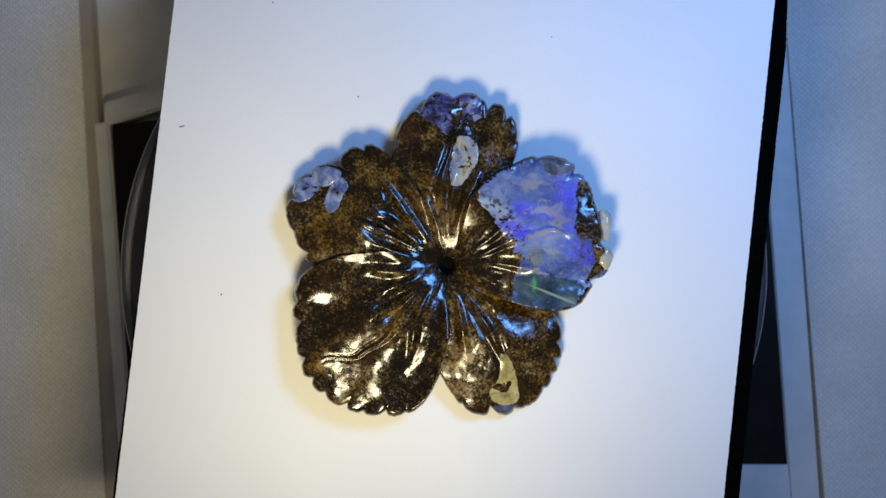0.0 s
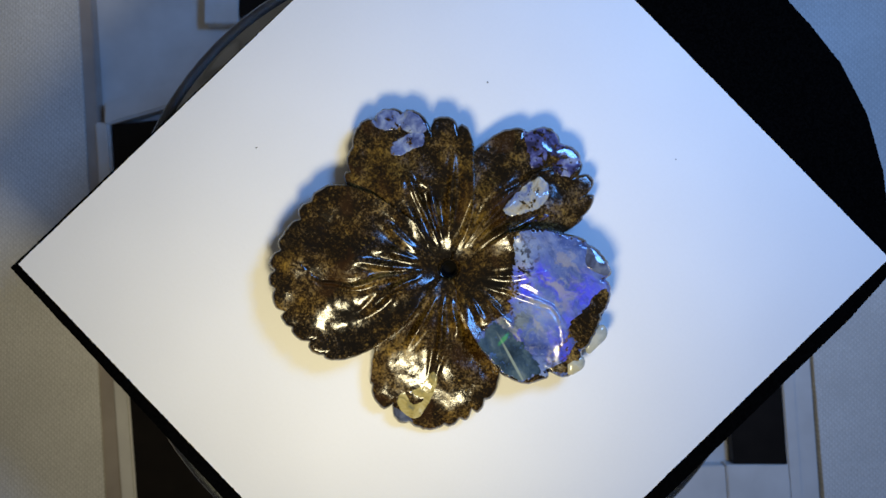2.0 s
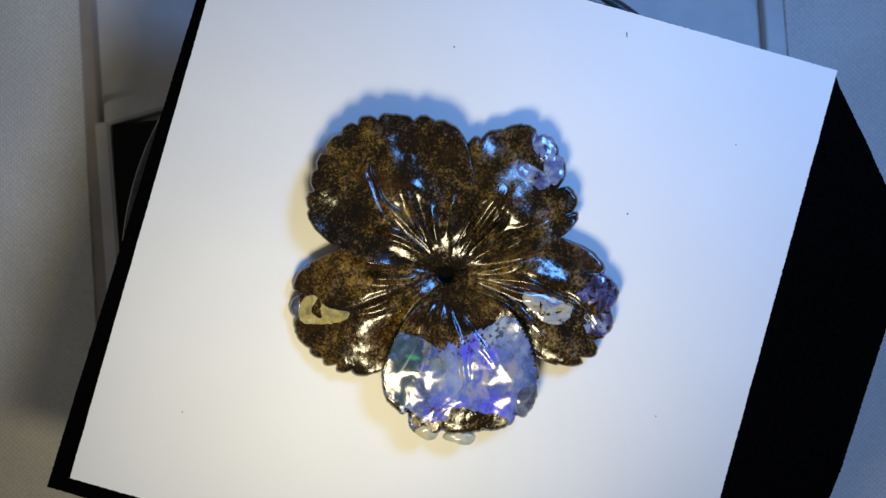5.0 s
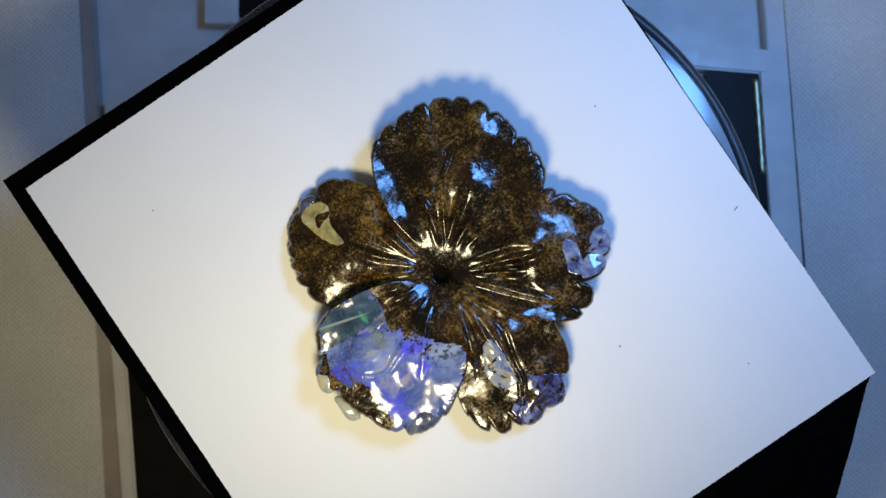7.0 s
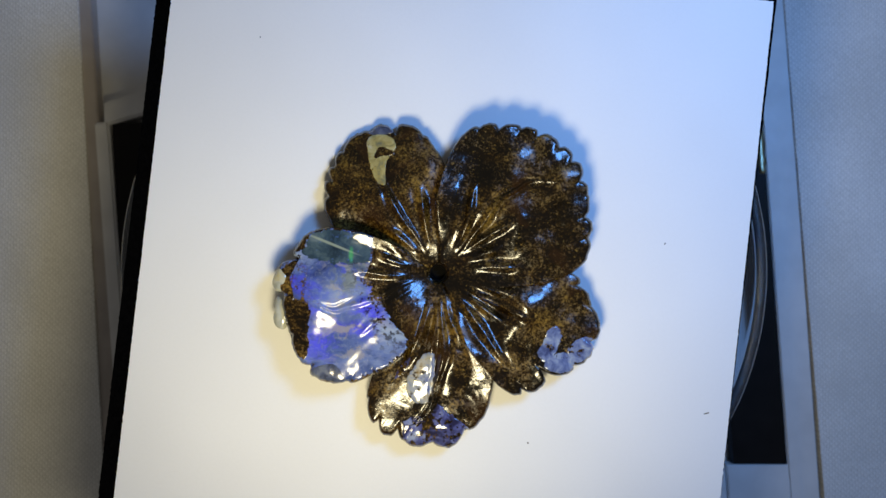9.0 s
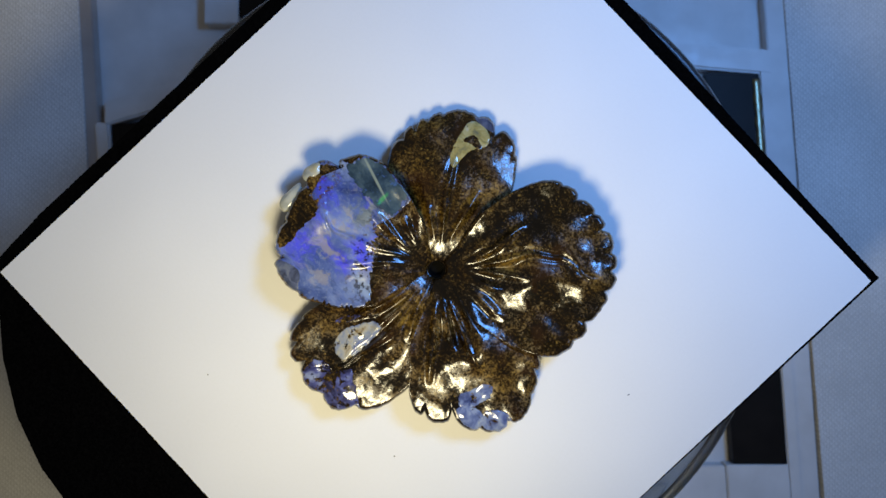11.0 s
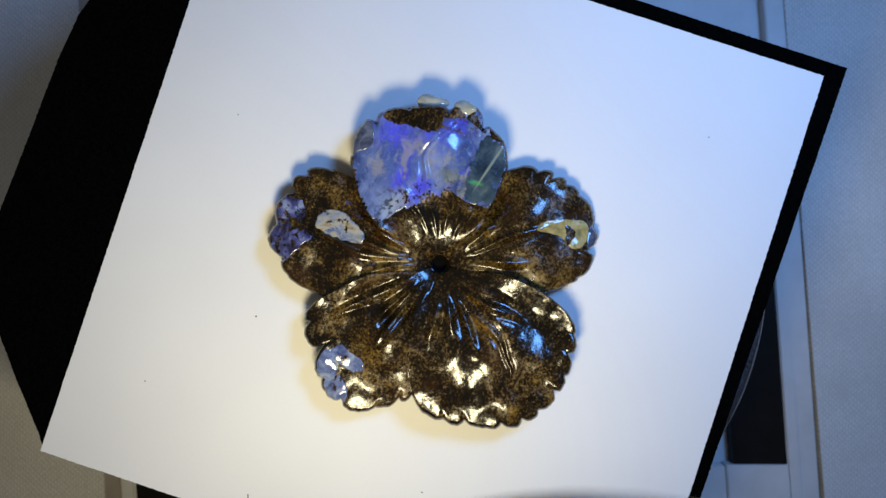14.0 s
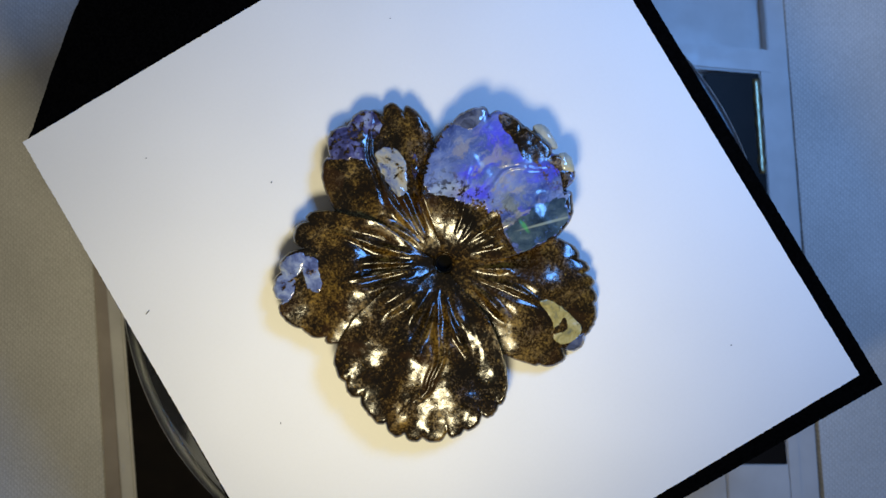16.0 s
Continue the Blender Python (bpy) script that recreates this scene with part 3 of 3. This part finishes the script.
def opal_petal(root):
    p = Petal(12, ((-48, 5.0), (-43, 9.3), (-39, 12.9), (-35, 16.2), (-29, 18.5), (-21, 20.0), (-13, 21.9), (-4, 21.6), (6, 21.8), (14, 22.2), (20, 22.4), (27, 22.0), (33, 20.9), (39, 19.4), (46, 16.0), (52, 13.6), (60, 9.6)),
              ((-18, 1.3), (-4, 0.3), (11, 0.4), (24, 1.0), (38, 0.4), (-11, 0.3)), 0.9, (0.5, 0.7), 0.30, ((13.5, 7.8, 3.0, -0.65), (16.5, -2.6, 3.0, -0.5), (18.0, 5.2, 3.0, 0.5), (12.0, -5.2, 3.0, 0.3), (10.5, -2.6, 3.0, -0.6), (18.0, 0.0, 3.0, -0.45)),
              (((5, 9, 8, -7), 4.0, 19.5, 0.17, 0.27), ((19, 26), 4.5, 13.5, 0.15, 0.26), ((-8, -14), 4.5, 11.0, 0.24, 0.30), ((-26, -29), 4.5, 8.0, 0.30, 0.34)), 12, 20.4)
    p.build(root, MATRIX, "petal faced with milky blue-violet opal")
    p.inlay("opal_face", ((3.9, 9.6), (6.2, 12.1), (8.7, 13.5), (12.3, 14.8), (16.9, 13.9), (20.7, 9.8), (21.6, 6.9), (21.6, -0.8), (18.9, -3.0), (17.3, -5.3), (14.8, -6.2), (11.4, -5.8), (8.9, -5.4), (8.9, -2.3), (9.7, 0.4), (8.7, 3.0), (6.8, 5.0), (5.9, 6.9)), OPAL,
            "milky blue opal with violet fire", 0.95, 0.02, 60, 360)
    p.inlay("teal_patch", ((9.2, -1.6), (12.9, -1.0), (16.7, -1.8), (18.5, -2.8), (17.3, -5.1), (14.8, -6.0), (11.4, -5.6), (9.3, -5.2)), TEAL, "dark teal opal with a pale seam", 0.5, 0.06, 36, 160)
    p.inlay("stone_bar", ((17.6, 11.5), (19.0, 11.3), (20.2, 9.8), (20.9, 6.9), (20.9, 3.6), (19.0, 3.2), (17.0, 4.2), (17.3, 7.6)), MATRIX, "dark ironstone bar", 0.5, 0.06, 24, 120)
    p.inlay("stone_bar", ((19.4, 3.7), (21.0, 3.4), (21.4, -0.0), (19.8, -1.9), (18.6, -2.5), (20.0, 0.4)), MATRIX, "dark ironstone bar", 0.4, 0.06, 16, 96)
    p.inlay("folded_lobe", ((12.3, 14.9), (14.8, 14.5), (17.1, 13.9), (16.7, 12.6), (14.1, 12.1), (13.1, 13.0)), FOLD, "grey-violet folded opal lobe", 0.15, 0.12, 16, 80)
    p.inlay("violet_lobe", ((19.4, 10.9), (20.4, 9.9), (21.0, 8.6), (20.0, 8.5)), VIOLET, "small violet opal lobe", 0.1, 0.15, 10, 48)
    for k, (x, y, rx, ry, deg) in enumerate(((21.45, 5.5, 1.1, 2.3, 4), (21.35, 0.9, 1.1, 1.7, -10))):
        r, psi = p.polar(x, y)
        lobe("cream_lobe", p.ob, CREAM_OPAL, "cream translucent opal lobe at the edge", x, y, p.height(min(r, p.reach(psi)), psi, p.reach(psi)) - 0.55, rx, ry, 0.75, deg, 5 + k)


def cream_petal(root):
    p = Petal(-62, ((-42, 9.0), (-36, 13.0), (-33, 14.6), (-27, 17.4), (-23, 19.4), (-18, 21.0), (-10, 22.0), (-4, 22.5), (4, 22.6), (11, 22.2), (18, 21.2), (24, 20.2), (31, 18.5), (38, 16.0), (46, 12.0)),
              ((-22, 0.3), (-11, 1.3), (-3, 0.2), (10, 0.3), (21, 0.9), (27, 0.7), (16, 0.4)), -0.9, (0.4, -1.0), 0.40, ((6.0, -10.4, 3.0, 0.5), (9.0, -5.2, 3.0, -0.8), (4.5, -13.0, 3.0, -0.3), (10.5, -7.8, 3.0, -0.4), (9.0, -10.4, 3.0, 0.3), (4.5, -7.8, 3.0, 0.4)),
              (((2, 5, 3), 4.0, 15.0, 0.26, 0.30), ((-13, -16), 4.5, 11.5, 0.32, 0.34), ((17, 20), 4.5, 9.0, 0.34, 0.34)), 13, 22.1, 1.9)
    p.build(root, MATRIX, "brown petal with a cream opal window")
    p.inlay("opal_window", ((7.2, -12.1), (8.3, -12.4), (9.2, -14.2), (9.8, -16.8), (9.9, -18.5), (8.7, -19.4), (6.7, -19.1), (5.7, -17.7), (6.3, -16.6), (7.0, -15.4), (7.2, -13.8)), CREAM, "cream and grey opal window", 0.15, 0.06, 20, 140)
    p.inlay("opal_lip", ((6.1, -19.8), (6.9, -19.3), (9.6, -19.4), (9.0, -20.3), (6.7, -20.8)), FOLD, "blue-grey opal lip at the edge", 0.1, 0.06, 10, 60)
    p.inlay("stone_chip", ((6.0, -16.5), (7.6, -15.9), (9.0, -15.7), (8.9, -16.6), (8.5, -17.4), (7.2, -17.7)), MATRIX, "dark stone chip in the opal", 0.3, 0.12, 10, 60)


def broad_petal(root):
    p = Petal(-138, ((-62, 5.0), (-56, 8.0), (-51, 11.6), (-47, 15.2), (-40, 19.2), (-34, 20.9), (-25, 21.9), (-14, 23.2), (-7, 24.4), (-1, 24.8), (6, 24.5), (15, 23.9), (23, 22.5), (32, 21.4), (37, 19.6), (42, 16.4), (50, 10.0)),
              ((-21, 0.6), (-29, 0.3), (-9, 0.6), (-2, 0.7), (4, 0.6), (12, 0.9), (18, 0.3), (25, 0.7), (32, 0.3)), 0.5, (1.1, 0.9), 0.55, ((-6.0, -15.6, 3.0, -1.0), (-10.5, -7.8, 3.0, 0.6), (-15.0, -5.2, 3.0, -0.9), (-10.5, -2.6, 3.0, -0.65), (-16.5, -13.0, 3.0, 1.0), (-4.5, -13.0, 3.0, -0.5)),
              (((1, 5, 8, 4, -5), 4.0, 21.0, 0.24, 0.28), ((-3, -7), 4.5, 12.0, 0.32, 0.30), ((-18, -20), 4.5, 9.0, 0.34, 0.36), ((-34, -38), 5.5, 11.0, 0.30, 0.38), ((14, 25), 4.5, 13.3, 0.28, 0.30)), 14, 23.8)
    p.build(root, MATRIX, "broad speckled brown ironstone petal")


def beaded_petal(root):
    p = Petal(150, ((-40, 10.0), (-34, 14.4), (-32, 17.2), (-28, 19.6), (-22, 20.8), (-16, 21.0), (-12, 21.2), (-7, 22.5), (1, 23.9), (8, 23.7), (14, 22.9), (19, 21.8), (25, 20.3), (30, 18.4), (38, 14.0)),
              ((-24, 0.9), (-13, 1.4), (-4, 0.3), (6, 0.7), (18, 0.2), (25, 0.9)), -0.2, (0.7, -1.3), 0.5, ((-12.0, 5.2, 3.0, 0.9), (-7.5, 7.8, 3.0, -1.1), (-6.0, 10.4, 3.0, 0.9), (-18.0, 5.2, 3.0, -0.7), (-12.0, 10.4, 3.0, -0.55), (-10.5, 7.8, 3.0, 0.45)),
              (((2, 3), 4.0, 13.5, 0.28, 0.30), ((-7, -7), 4.5, 11.0, 0.36, 0.32), ((-21, -23), 4.5, 15.0, 0.30, 0.36), ((18, 14), 4.5, 10.0, 0.34, 0.36)), 15, 25.5)
    p.build(root, MATRIX, "brown petal with small blue opal lobes")
    for line in (((-21.6, 9.2), (-21.3, 10.9), (-19.5, 12.2), (-18.0, 11.7), (-17.7, 10.4), (-18.8, 9.1), (-20.3, 8.6)),
                 ((-18.8, 12.8), (-16.7, 13.6), (-14.7, 12.9), (-14.8, 11.7), (-16.9, 10.7), (-18.1, 11.3)),
                 ((-16.7, 9.2), (-15.9, 11.1), (-14.4, 12.1), (-13.5, 10.9), (-14.3, 9.5), (-15.0, 7.7), (-16.2, 7.2), (-17.0, 8.3))):
        p.inlay("opal_bead", line, MILKY, "polished milky blue opal lobe", 0.2, 0.14, 16, 90)


def flower():
    root = new("carved_flower")
    tagged(root, "five-petalled flower carved from brown ironstone and blue opal", "carving")
    for make in (violet_petal, opal_petal, cream_petal, broad_petal, beaded_petal):
        make(root)
    hub = lathe([(13.0, 0.0), (13.5, 0.4), (9.0, 1.6), (4.4, 1.4), (2.4, 1.5), (1.9, 1.7), (1.5, 1.72), (1.25, 1.6), (1.17, 1.3), (1.16, 0.2)], 64)
    part("hub", hub, MATRIX, root, "dark stone centre with a drilled hole")
    # black cup in the hole, in place of the shade down there
    bore_shade = lathe([(0.05, 0.25), (1.15, 0.25), (1.15, 1.40), (1.00, 1.40), (0.96, 0.45), (0.05, 0.45)], 48)
    part("bore_shade", bore_shade, BORE_SHADE, root, "black cup that stands in for the shade in the drilled hole")
    return root


FLOWER = flower()


# ---- an unidentified dark round thing that dips into view at the near side ----
def dark_disc():
    head = new("dark_disc")
    tagged(head, "unidentified dark round shape built as a rimmed disc on an added arm", "lamp")
    # what it is stays unknown; placed and sized to fit the camera's view
    part("housing", lathe([(0.1, 74.0), (19.6, 74.0), (20.4, 74.6), (20.6, 82.0), (18.0, 83.5), (0.1, 83.8)], 96), DARK_PLASTIC, head, "", True)
    # arm and post are added, unseen supports
    part("arm", box(-3.0, 3.0, -112.0, -19.0, 77.0, 82.0, 1.2), DARK_PLASTIC, head, "", False)
    part("post", box(-4.5, 4.5, -121.0, -111.8, -60.3, 84.0, 1.2), DARK_PLASTIC, head, "", False)
    part("rim", lathe([(20.5, 75.0), (22.0, 75.2), (22.9, 76.6), (22.9, 78.6), (22.0, 80.0), (20.5, 80.2)], 128, True), RIM_PLASTIC, head, "glossy black rim", True)
    return head


DARK_DISC = dark_disc()


# ---- what moves: the turntable and all that lies on it ----
def motions():
    for thing in (TABLE, WHITE, BLACK):
        walk(thing, [(t, pose(0, 0, 0, 0, 0, turn(t))) for t in TIMES])
    walk(DARK_DISC, [(t, pose(x * MM, y * MM, 0)) for t, x, y in ((0, 6.25, -32.1), (11.2, 6.25, -32.1), (12.1, 6.25, -31.80), (12.5, 6.25, -31.34), (12.8, 6.07, -31.38), (13.1, 6.2, -31.10), (13.4, 6.25, -30.95), (13.8, 6.52, -31.15), (14.2, 6.52, -31.67), (14.8, 6.47, -32.1), (16, 6.47, -32.1))])
    walk(FLOWER, [(t, pose(0, 0, 0, 0, 0, turn(t)) @ pose(0.66 * MM, 0.56 * MM, 0)) for t in TIMES])


motions()
